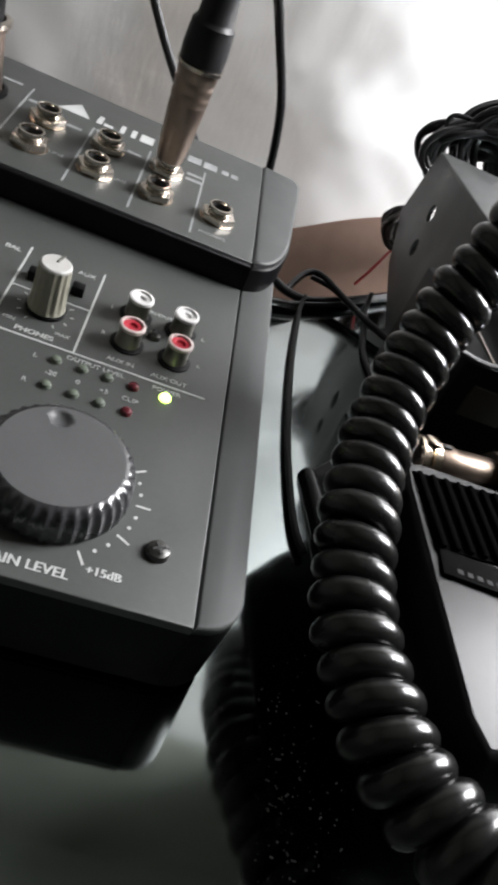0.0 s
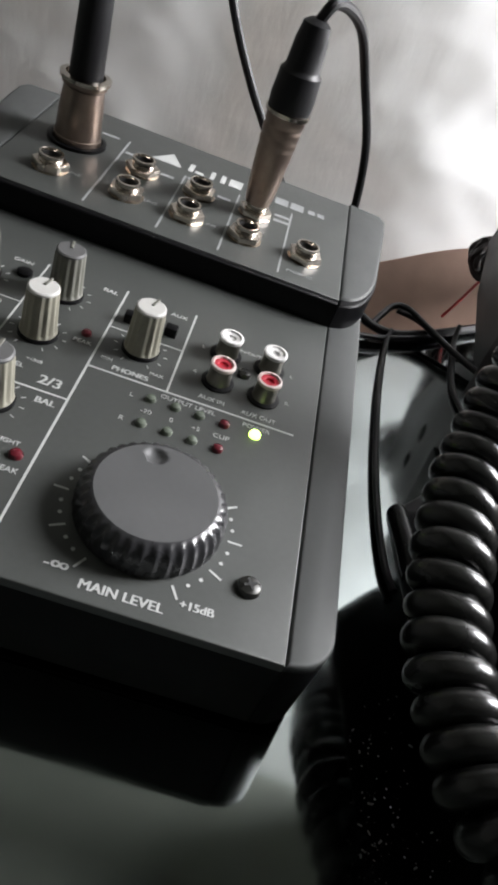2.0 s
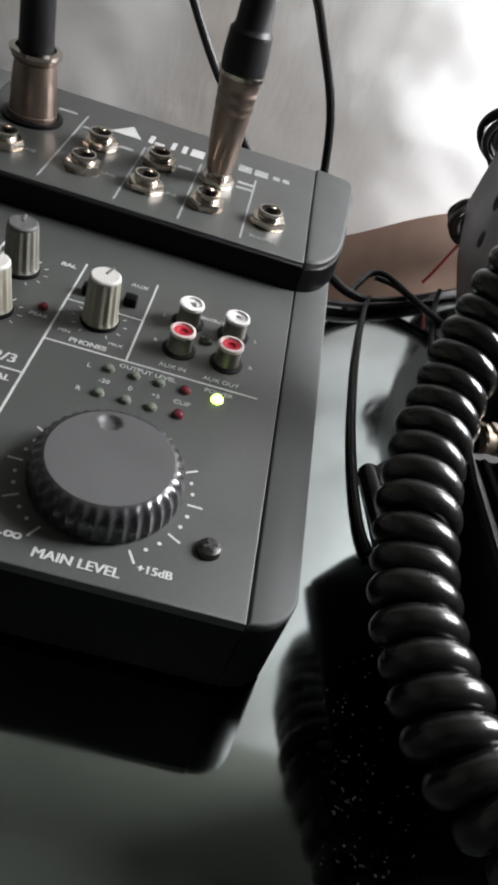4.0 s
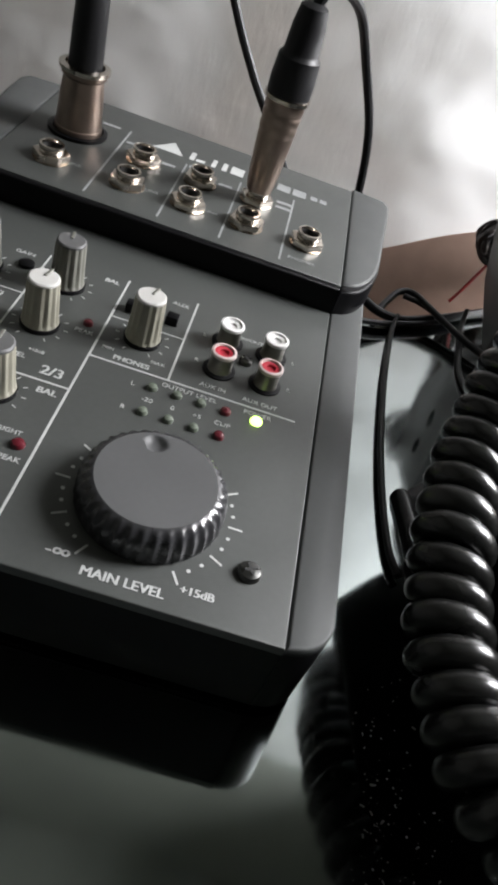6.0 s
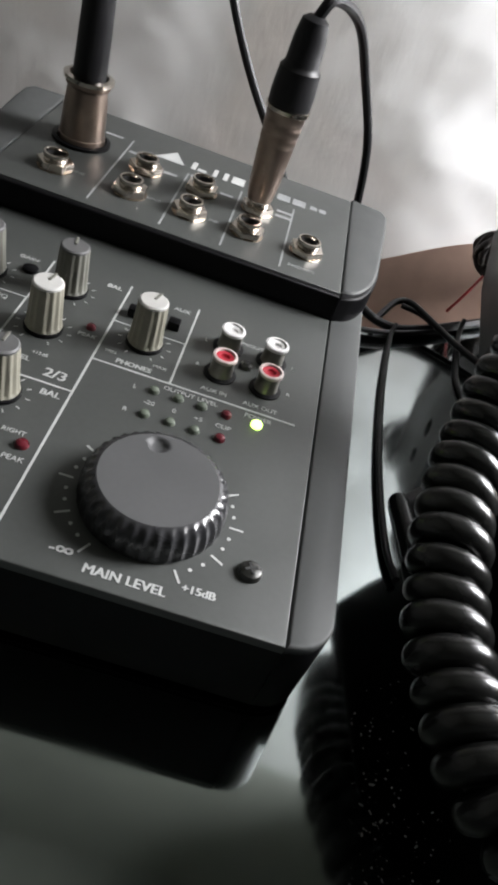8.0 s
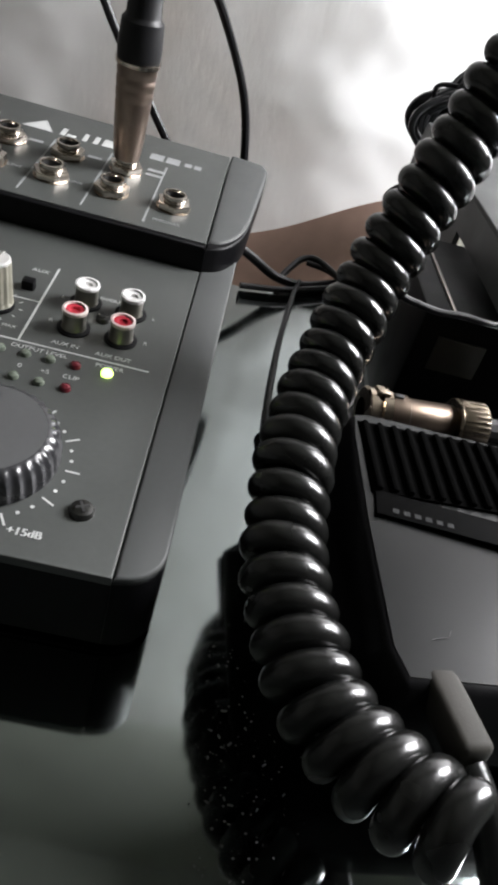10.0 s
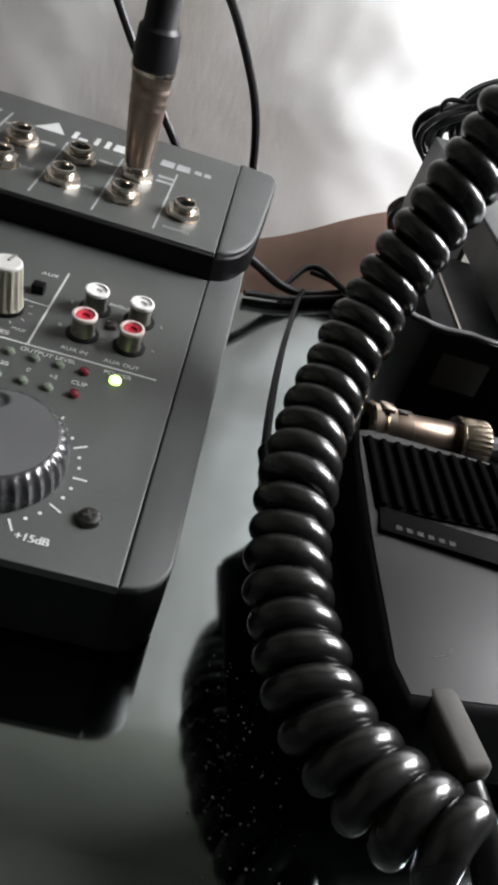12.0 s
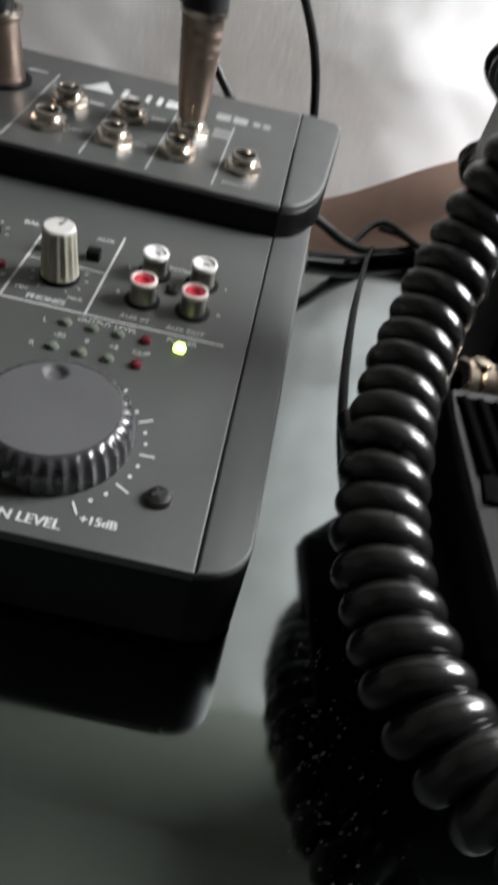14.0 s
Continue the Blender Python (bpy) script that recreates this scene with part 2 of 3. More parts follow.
def tube(path, radius, n=10):
    """A round cord along a list of points; radius is a number or a function of 0 to 1."""
    bm = bmesh.new()
    rings, up = [], Vector((0.31, 0.12, 0.94))
    last = len(path) - 1
    for i, p in enumerate(path):
        d = (path[min(i + 1, last)] - path[max(i - 1, 0)]).normalized()
        side = d.cross(up)
        side = side.normalized() if side.length > 1e-4 else d.orthogonal().normalized()
        up = side.cross(d).normalized()
        r = radius(i / last) if callable(radius) else radius
        rings.append([bm.verts.new(p + r * (math.cos(2 * math.pi * k / n) * side + math.sin(2 * math.pi * k / n) * up)) for k in range(n)])
    for p, q in zip(rings, rings[1:]):
        for k in range(n):
            j = (k + 1) % n
            bm.faces.new((p[k], p[j], q[j], q[k]))
    bm.faces.new(rings[0][::-1])
    bm.faces.new(rings[-1])
    bmesh.ops.recalc_face_normals(bm, faces=bm.faces[:])
    return bm


def at(x, y, z, rx=0, ry=0, rz=0):
    return pose(0.01 * x, 0.01 * y, 0.01 * z, rx, ry, rz)

# ---- table, backdrop and room ----
part("tabletop", prism([(-75, -60), (75, -60), (75, 33.0), (24.5, 33.0), (16.0, 24.2), (10.0, 18.3), (7.4, 17.3), (-75, 17.3)], -1.2, 0.0, 0.08), TABLE)
tagged(bpy.data.objects["tabletop"], "dark mirror-like glossy tabletop with dust specks", "table", kind="structure")


def hem(x):
    """Height at which the hanging cloth meets the brown backrest."""
    return -4.9 + 0.52 * min(max(x - 5.0, -6.0), 16.0) + 0.25 * math.sin(0.5 * x)


def backrest_sheet():
    """A padded backrest that slopes up to the hem of the cloth and stands on the floor."""
    bm = bmesh.new()
    rows = []
    for i in range(66):
        x = -45 + i
        h = hem(x)
        prof = [(21.5, -72.0), (21.5, h - 17.0)] + [(22.0 + 12.8 * u, h - 16.6 + 17.2 * u + 1.1 * math.sin(math.pi * u)) for u in (0, 0.15, 0.3, 0.45, 0.6, 0.75, 0.9, 1.0)] + [(35.6, h + 0.3), (36.6, h - 1.6), (40.0, h - 4.0), (40.0, -72.0)]
        rows.append([bm.verts.new((x, y, z)) for y, z in prof])
    for a, b in zip(rows, rows[1:]):
        for k in range(len(a)):
            m = (k + 1) % len(a)
            bm.faces.new((a[k], b[k], b[m], a[m]))
    bm.faces.new(rows[0])
    bm.faces.new(rows[-1][::-1])
    bmesh.ops.recalc_face_normals(bm, faces=bm.faces[:])
    return bm


def cloth_sheet():
    """White cloth behind the table, with soft sagging folds."""
    bm = bmesh.new()
    nx, nz = 200, 150
    rows = []
    for j in range(nz + 1):
        row = []
        for i in range(nx + 1):
            x = -70 + 140 * i / nx
            foot = hem(x) - 2.0
            z = foot + (64 - foot) * j / nz
            v = Vector((x * 0.06, z * 0.09, 0.3))
            d = 1.2 * noise.noise(v) + 0.38 * noise.noise(v * 2.7) + 0.22 * noise.noise(v * 7) + 0.06 * noise.noise(v * 17)
            # an upright fold that stands forward
            d -= 1.1 * math.exp(-(((x + 6.5 - 0.1 * z) / 3.8) ** 2))
            # broad dents in the hanging cloth
            d += 1.5 * math.exp(-(((x - 11) / 7) ** 2 + ((z - 6) / 4.2) ** 2))
            row.append(bm.verts.new((x, 36.0 + d, z)))
        rows.append(row)
    for a, b in zip(rows, rows[1:]):
        for i in range(nx):
            bm.faces.new((a[i], a[i + 1], b[i + 1], b[i]))
    return bm


tagged(part("backdrop", cloth_sheet(), CLOTH), "white woven cloth hanging in soft folds behind the table", "cloth", kind="structure")
# added room shell; its dark tones hold down bounce and the tabletop's reflection
tagged(part("floor", box(-150, 150, -170, 130, -75, -72), DIM), "unseen floor of the room, dimness put into its colour", "floor", kind="structure")
tagged(part("ceiling", box(-150, 150, -170, 130, 150, 154), CEIL), "unseen grey ceiling, dimness put into its colour", "ceiling", kind="structure")
tagged(part("wall_north", box(-150, 150, 60, 64, -72, 150), BACKWALL), "wall behind the cloth, dimness put into its colour", "wall", kind="structure")
tagged(part("wall_south", box(-150, 150, -170, -166, -72, 150), DIM), "unseen wall behind the camera, dimness put into its colour", "wall", kind="structure")
tagged(part("wall_west", box(-150, -146, -166, 60, -72, 150), ROOMWALL), "unseen side wall, dimness put into its colour", "wall", kind="structure")
tagged(part("wall_east", box(146, 150, -166, 60, -72, 150), ROOMWALL), "unseen wall on the window side, dimness put into its colour", "wall", kind="structure")

# ---- mixer ----
mixer = thing("audio_mixer", "small dark grey five channel audio mixer standing on glossy table", "mixer", m=MIX)
ZF, ZU = 3.6, 4.75
GL, GR = -9.45, 4.95


def under(x, y):
    return -0.40 - 0.105 * y


def rounded(x0, x1, y0, y1, r, n=6):
    pts = []
    for cx, cy, a0 in ((x1 - r, y0 + r, -90), (x1 - r, y1 - r, 0), (x0 + r, y1 - r, 90), (x0 + r, y0 + r, 180)):
        pts += [(cx + r * math.cos(radians(a0 + 90 * k / n)), cy + r * math.sin(radians(a0 + 90 * k / n))) for k in range(n + 1)]
    return pts


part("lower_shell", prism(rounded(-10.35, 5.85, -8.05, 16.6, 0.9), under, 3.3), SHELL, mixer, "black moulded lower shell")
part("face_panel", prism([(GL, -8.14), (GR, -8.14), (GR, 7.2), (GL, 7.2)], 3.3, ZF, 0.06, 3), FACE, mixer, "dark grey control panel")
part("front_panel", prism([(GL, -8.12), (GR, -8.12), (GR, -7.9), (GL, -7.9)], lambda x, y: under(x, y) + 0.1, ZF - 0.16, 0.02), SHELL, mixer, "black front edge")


def arc_corner(cx, cy, r, a0, a1, n=8):
    return [(cx + r * math.cos(radians(a0 + (a1 - a0) * k / n)), cy + r * math.sin(radians(a0 + (a1 - a0) * k / n))) for k in range(n + 1)]


right_low = [(GR + 0.03, -8.12)] + arc_corner(5.02, -6.95, 1.14, -88, -4) + [(6.22, 0), (6.32, 7.4), (6.35, 15.6), (GR + 0.03, 15.6)]
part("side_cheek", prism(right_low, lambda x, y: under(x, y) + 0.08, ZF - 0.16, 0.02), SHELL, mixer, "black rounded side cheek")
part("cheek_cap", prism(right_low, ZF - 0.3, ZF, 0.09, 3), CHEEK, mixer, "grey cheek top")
mid = (GL + GR) / 2
left_low = [(2 * mid - x, y) for x, y in right_low][::-1]
part("side_cheek", prism(left_low, lambda x, y: under(x, y) + 0.08, ZF - 0.16, 0.02), SHELL, mixer, "black rounded side cheek")
part("cheek_cap", prism(left_low, ZF - 0.3, ZF, 0.09, 3), CHEEK, mixer, "grey cheek top")

# raised jack panel with its own cheeks
part("jack_panel", prism([(GL, 7.3), (GR, 7.3), (GR, 16.5), (GL, 16.5)], 3.0, ZU, 0.06), FACE, mixer, "raised panel that carries the sockets")
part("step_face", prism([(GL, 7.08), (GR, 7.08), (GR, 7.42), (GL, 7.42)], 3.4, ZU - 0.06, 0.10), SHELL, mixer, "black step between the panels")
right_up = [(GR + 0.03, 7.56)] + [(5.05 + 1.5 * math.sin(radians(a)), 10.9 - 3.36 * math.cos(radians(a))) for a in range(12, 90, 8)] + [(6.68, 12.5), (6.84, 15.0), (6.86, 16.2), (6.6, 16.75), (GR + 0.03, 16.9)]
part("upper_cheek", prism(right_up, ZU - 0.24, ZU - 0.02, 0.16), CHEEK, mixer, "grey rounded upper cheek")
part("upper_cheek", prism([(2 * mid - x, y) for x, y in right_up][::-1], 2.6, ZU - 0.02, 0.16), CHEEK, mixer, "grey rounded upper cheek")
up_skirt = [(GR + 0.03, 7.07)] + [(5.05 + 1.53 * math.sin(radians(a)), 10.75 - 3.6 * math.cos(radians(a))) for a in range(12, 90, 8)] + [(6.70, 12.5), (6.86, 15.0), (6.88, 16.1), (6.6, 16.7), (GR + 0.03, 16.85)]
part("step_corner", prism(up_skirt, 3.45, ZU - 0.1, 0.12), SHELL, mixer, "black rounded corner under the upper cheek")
for x, y in ((-9, -6.6), (4.6, -6.6), (-9, 14), (4.6, 14)):
    part("rubber_foot", lathe([(0, -0.62 - 0.105 * y), (0.5, -0.62 - 0.105 * y), (0.55, -0.3 - 0.105 * y), (0, -0.3 - 0.105 * y)], 16), RUBBER, mixer, m=at(x, y, 0))


def stroke(x0, y0, x1, y1, width=0.07, z=ZF, mat=PRINT, name="print_line"):
    d = Vector((x1 - x0, y1 - y0, 0))
    bm = box(0, d.length, -width / 2, width / 2, 0, 0.012)
    return part(name, bm, mat, mixer, m=at(x0, y0, z, 0, 0, math.degrees(math.atan2(d.y, d.x))), flat=True)


def lettering(text, x, y, size, z=ZF, mat=PRINT, align="CENTER", parent=None, squeeze=1.0, bold=0.0):
    c = bpy.data.curves.new("lettering", "FONT")
    c.body, c.size, c.align_x, c.align_y = text, 0.01 * size * 0.98, align, "CENTER"
    c.extrude, c.offset = 0.00006, 0.01 * bold
    tmp = new("lettering_draft", c)
    me = bpy.data.meshes.new_from_object(tmp.evaluated_get(bpy.context.evaluated_depsgraph_get()))
    bpy.data.objects.remove(tmp)
    if size > 0.3:
        # heavier letters: a second pass a hair to the side
        bm = bmesh.new()
        bm.from_mesh(me)
        twin = bmesh.ops.duplicate(bm, geom=bm.verts[:] + bm.edges[:] + bm.faces[:])
        bmesh.ops.translate(bm, vec=(0.00026, 0.0, 0.00003), verts=[v for v in twin["geom"] if isinstance(v, bmesh.types.BMVert)])
        bm.to_mesh(me)
        bm.free()
    me.materials.clear()
    me.materials.append(mat)
    ob = new("lettering", me)
    ob.matrix_basis = at(x, y, z + 0.008) @ Matrix.Diagonal((squeeze, 1, 1, 1))
    ob.parent = parent or mixer
    return ob


# printed rules on the control panel
LX = -2.59
stroke(LX, 0, 4.26, 0)
stroke(0, 0, 0, 4.68)
stroke(LX, -7.6, LX, 4.68)
stroke(LX, 2.32, 0, 2.32, 0.05)
stroke(-8.3, -1.82, LX, -1.82)
stroke(-5.5, -1.9, -5.5, 4.6, 0.06)
stroke(-8.4, 1.95, -5.5, 1.95, 0.05)
for x, y0, y1 in ((-5.53, 7.72, 14.4), (-2.62, 7.72, 13.1), (-0.13, 7.72, 13.2), (2.34, 7.72, 13.3)):
    stroke(x, y0, x, y1, 0.08, ZU, FAINT)

# lettering of the control panel
for text, x, y, size in (("MAIN LEVEL", 0.75, -7.68, 0.40), ("+15dB", 2.56, -7.38, 0.34), ("AUX IN", 1.42, 0.36, 0.27), ("AUX OUT", 3.02, 0.30, 0.27),
                         ("OUTPUT LEVEL", 0.77, -0.27, 0.27), ("POWER", 3.03, -0.27, 0.27), ("CLIP", 2.03, -1.2, 0.27), ("-20", -0.36, -1.2, 0.27), ("0", 0.44, -1.2, 0.27),
                         ("+5", 1.22, -1.2, 0.27), ("L", -0.97, -0.66, 0.27), ("R", -0.97, -1.8, 0.27), ("PHONES", -1.3, 0.28, 0.32), ("MIN", -2.15, 0.62, 0.22),
                         ("MAX", -0.5, 0.62, 0.22), ("BAL", -3.14, 4.27, 0.32), ("AUX", -0.56, 4.25, 0.30), ("GAIN", -6.3, 4.25, 0.30), ("PEAK", -3.1, 1.03, 0.27), ("PEAK", -3.1, -5.05, 0.27),
                         ("2/3", -3.3, -1.35, 0.58), ("BAL", -3.14, -2.22, 0.36), ("EQ", -6.2, 1.6, 0.30), ("LEVEL", -4.6, -1.02, 0.30), ("+15dB", -4.05, -0.62, 0.2), ("RIGHT", -3.45, -4.1, 0.24),
                         ("L", 0.62, 3.0, 0.24), ("R", 0.62, 1.5, 0.24), ("L", 3.85, 3.0, 0.24), ("R", 3.85, 1.45, 0.24), ("IN/OUT", 2.25, 3.5, 0.26)):
    lettering(text, x, y, size, bold=0.0)
lettering("-\u221e", -0.93, -7.36, 0.5, bold=0.0)
# lettering too worn to read on the jack panel, as bars
for text, x, y, size in (("LINE", -6.5, 9.55, 0.30), ("LINE", -3.3, 9.55, 0.30), ("LINE", -0.8, 9.5, 0.30), ("PHONES", 3.2, 8.15, 0.30)):
    lettering(text, x, y, size, ZU, FAINT)
for x, y, w in ((-5.0, 13.2, 0.8), (-2.1, 13.0, 0.8), (1.95, 12.6, 0.7), (1.95, 12.1, 0.7), (-6.4, 14.3, 0.8), (-3.3, 12.4, 0.6), (-0.7, 12.3, 0.6)):
    stroke(x - w / 2, y, x + w / 2, y, 0.22, ZU, FAINT, "print_bar")
# maker's mark as plain shapes
bm = bmesh.new()
bm.faces.new([bm.verts.new(p) for p in ((-4.35, 13.7, ZU + 0.012), (-2.95, 13.7, ZU + 0.012), (-3.55, 14.85, ZU + 0.012))])
part("print_mark", bm, PRINT, mixer, flat=True)
for x, w, h in ((-2.55, 0.22, 0.8), (-2.15, 0.4, 0.26), (-1.55, 0.2, 0.8), (-1.05, 0.22, 0.8), (-0.45, 0.6, 0.78), (0.35, 0.55, 0.78), (1.75, 0.62, 0.66), (2.5, 0.62, 0.66), (3.2, 0.32, 0.4), (3.65, 0.32, 0.4)):
    y = 14.1 if h > 0.3 else 13.85
    stroke(x - w / 2, y, x + w / 2, y, h, ZU, PRINT if x < 1 else FAINT, "print_mark")

# main level dial
CX, CY = 0.76, -5.05
for k in range(11):
    a = radians(-60 + 30 * k)
    stroke(CX + 2.18 * math.cos(a), CY + 2.18 * math.sin(a), CX + 2.58 * math.cos(a), CY + 2.58 * math.sin(a), 0.06)
    for e in (10, 20):
        if k < 10:
            b = a + radians(e)
            part("print_dot", lathe([(0, 0.012), (0.055, 0.012), (0.055, 0)], 10), PRINT, mixer, m=at(CX + 2.28 * math.cos(b), CY + 2.28 * math.sin(b), ZF), flat=True)


def flute(a, i):
    return 1.0 - (0.035 * (0.5 + 0.5 * math.cos(36 * a)) ** 0.7 if 1 <= i <= 5 else 0.0)


dial = part("main_dial", lathe([(1.98, 0.04), (2.02, 0.12), (2.02, 0.3), (1.98, 0.62), (1.90, 0.84), (1.80, 0.94), (1.68, 1.0), (1.60, 1.02)], 288, flute), BIGKNOB, mixer, "large fluted charcoal level dial", m=at(CX, CY, ZF))


def dial_face():
    """The dial's face with its round finger dimple."""
    bm = bmesh.new()
    nr, na = 40, 96
    dx, dy, dr = -0.34, 1.17, 0.29
    rings = []
    for i in range(nr + 1):
        r = 1.61 * i / nr
        ring = []
        for k in range(na if i else 1):
            a = 2 * math.pi * k / na
            x, y = r * math.cos(a), r * math.sin(a)
            q = math.hypot(x - dx, y - dy) / dr
            z = -0.13 * math.sqrt(max(0.0, 1 - q * q)) if q < 1 else 0.0
            ring.append(bm.verts.new((x, y, z)))
        rings.append(ring)
    for p, q in zip(rings, rings[1:]):
        for k in range(na):
            j = (k + 1) % na
            bm.faces.new((p[0], q[k], q[j]) if len(p) == 1 else (p[k], q[k], q[j], p[j]))
    bmesh.ops.recalc_face_normals(bm, faces=bm.faces[:])
    return bm


part("dial_face", dial_face(), BIGTOP, dial, "matt face with a finger dimple", m=at(0, 0, 1.02))


def small_knob(x, y, body, cap, turn, h=1.72):
    """A tapered grip knob with flutes, a cap and a pointer."""
    def grip(a, i):
        return 1.0 - (0.09 * (0.5 + 0.5 * math.cos(14 * a)) if 2 <= i <= 4 else 0.0)
    k = part("knob", lathe([(0.58, 0.12), (0.60, 0.16), (0.58, 0.24), (0.54, 0.9), (0.51, h - 0.1), (0.46, h)], 84, grip), body, mixer, "ribbed light grey knob", m=at(x, y, ZF, 0, 0, turn))
    part("skirt", lathe([(0.64, 0.0), (0.64, 0.10), (0.55, 0.14)], 32), SHELL, k)
    part("cap", lathe([(0.49, h - 0.06), (0.49, h + 0.01), (0.44, h + 0.05), (0, h + 0.05)], 32), cap, k, "pale round cap")
    part("pointer", box(-0.045, 0.045, 0.05, 0.5, h + 0.04, h + 0.085, 0.01, 1), GAINKNOB, k)
    for j in range(11):
        a = radians(-60 + 30 * j)
        stroke(x + 0.78 * math.cos(a), y + 0.78 * math.sin(a), x + 0.92 * math.cos(a), y + 0.92 * math.sin(a), 0.035)


small_knob(-1.29, 1.62, KNOB, KNOBTOP, -15)
small_knob(-4.45, 0.72, KNOB, KNOBTOP, -10)
small_knob(-4.45, 3.2, GAINKNOB, GAINCAP, 10)
small_knob(-4.45, -2.75, KNOB, GAINCAP, 0)
small_knob(-7.2, -0.4, KNOB, KNOBTOP, 0)
small_knob(-7.2, 2.8, GAINKNOB, GAINCAP, 0)
for x, y in ((-0.62, 3.05), (-2.05, 3.0)):
    part("push_button", box(x - 0.22, x + 0.22, y - 0.2, y + 0.2, ZF - 0.1, ZF + 0.34, 0.06), SHELL, mixer, "black push button")
part("push_button", lathe([(0.27, 0), (0.27, 0.12), (0.2, 0.16), (0, 0.16)], 20), SHELL, mixer, "black push button", m=at(-6.0, 3.55, ZF))


def lens(x, y, mat, r=0.19, label=""):
    part("indicator_lamp", lathe([(r, 0.0), (r, 0.06), (r * 0.8, 0.13), (r * 0.4, 0.165), (0, 0.17)], 20), mat, mixer, label, m=at(x, y, ZF))


for x in (-0.36, 0.44, 1.22):
    lens(x, -0.6, CLEARLED, 0.17, "unlit clear indicator lamp")
    lens(x, -1.78, CLEARLED, 0.17, "unlit clear indicator lamp")
lens(2.02, -0.61, REDLED, 0.18, "unlit red clip lamp")
lens(2.02, -1.77, REDLED, 0.18, "unlit red clip lamp")
lens(3.03, -0.61, GREENLED, 0.19, "lit yellow green power lamp")
lens(-3.1, 1.47, REDLED, 0.17, "unlit red peak lamp")
lens(-3.06, -4.5, REDLED, 0.2, "unlit red peak lamp")


def phono(x, y, insert, colour):
    """A phono socket: dark sleeve, pale ring and coloured insert."""
    s = part("phono_socket", lathe([(0.43, 0.05), (0.40, 0.1), (0.385, 0.6), (0.40, 0.68)], 28), SLEEVE, mixer, colour + " phono socket", m=at(x, y, ZF))
    part("flange", lathe([(0.56, 0.0), (0.56, 0.05), (0.42, 0.09)], 28), SHELL, s)
    part("ring", lathe([(0.39, 0.66), (0.43, 0.72), (0.42, 0.81), (0.34, 0.83), (0.31, 0.77), (0.31, 0.6)], 28), WHITERCA if colour == "white" else RINGS, s, "pale rim")
    part("insert", lathe([(0.32, 0.76), (0.2, 0.77), (0.16, 0.75), (0.14, 0.68), (0, 0.68)], 24), insert, s, colour + " insert")


for x in (1.43, 3.03):
    phono(x, 2.97, WHITERCA, "white")
    phono(x, 1.35, REDRCA, "red")


def screw(x, y, r):
    s = part("screw", lathe([(r, 0.0), (r, 0.08), (r * 0.85, 0.16), (r * 0.4, 0.21), (0, 0.22)], 24), SCREW, mixer, "dark cross-head screw", m=at(x, y, ZF, 0, 0, 25))
    # cross slot as two dark bars: recess shade put into colour
    part("slot", box(-r * 0.55, r * 0.55, -0.035, 0.035, 0.19, 0.226), RECESS_SHADE, s)
    part("slot", box(-0.035, 0.035, -r * 0.55, r * 0.55, 0.191, 0.227), RECESS_SHADE, s)


screw(3.73, -6.31, 0.33)
screw(2.22, 2.2, 0.24)


def jack(x, y, turn):
    """A jack socket: washer, six-sided nut, threaded neck and bore."""
    j = part("jack_socket", lathe([(0.47, 0.2), (0.49, 0.25), (0.46, 0.3), (0.49, 0.35), (0.46, 0.4), (0.49, 0.46), (0.48, 0.60), (0.40, 0.61), (0.375, 0.55), (0.36, 0.1), (0, 0.1)], 32), NICKEL, mixer, "nickel jack socket with a hexagonal nut", m=at(x, y, ZU, 0, 0, turn))
    part("washer", lathe([(0.72, 0.0), (0.72, 0.03), (0.5, 0.04)], 32), CONNMETAL, j)
    hexa = [(0.73 * math.cos(radians(60 * k)), 0.73 * math.sin(radians(60 * k))) for k in range(6)]
    part("nut", prism(hexa, 0.04, 0.32, 0.05, 2), NICKEL, j)
    # bore lining coloured near black for the depth's shade
    part("bore", lathe([(0.37, 0.50), (0.355, 0.12), (0, 0.12)], 24), RECESS_SHADE, j)


for n, (x, y) in enumerate(((-7.4, 9.4), (-4.3, 9.45), (-1.78, 9.45), (0.67, 9.5), (3.25, 9.6), (-4.3, 11.9), (-1.75, 11.8), (0.75, 11.9))):
    jack(x, y, 10 + 23 * n)

socket = part("microphone_socket", lathe([(1.25, 0.0), (1.25, 0.12), (1.1, 0.16), (1.02, 0.12), (1.0, -0.05)], 40), SHELL, mixer, "black round microphone socket", m=at(-7.4, 12.6, ZU))


def plug(name, label, x, y, profile, boot, lean):
    """A cable plug standing in its socket: metal barrel, collar and black boot."""
    t = thing(name, label, "plug", m=MIX @ at(x, y, ZU, *lean))
    part("barrel", lathe(profile, 40), BARREL, t, "satin nickel barrel")
    part("boot", lathe(boot, 32), RUBBER, t, "black rubber boot")
    top = profile[-1]
    part("collar", lathe([(top[0] * 0.9, top[1] - 0.1), (top[0] + 0.09, top[1] - 0.06), (top[0] + 0.10, top[1] + 0.1), (top[0] * 0.85, top[1] + 0.14)], 40), NICKEL, t, "bright collar ring")
    return t


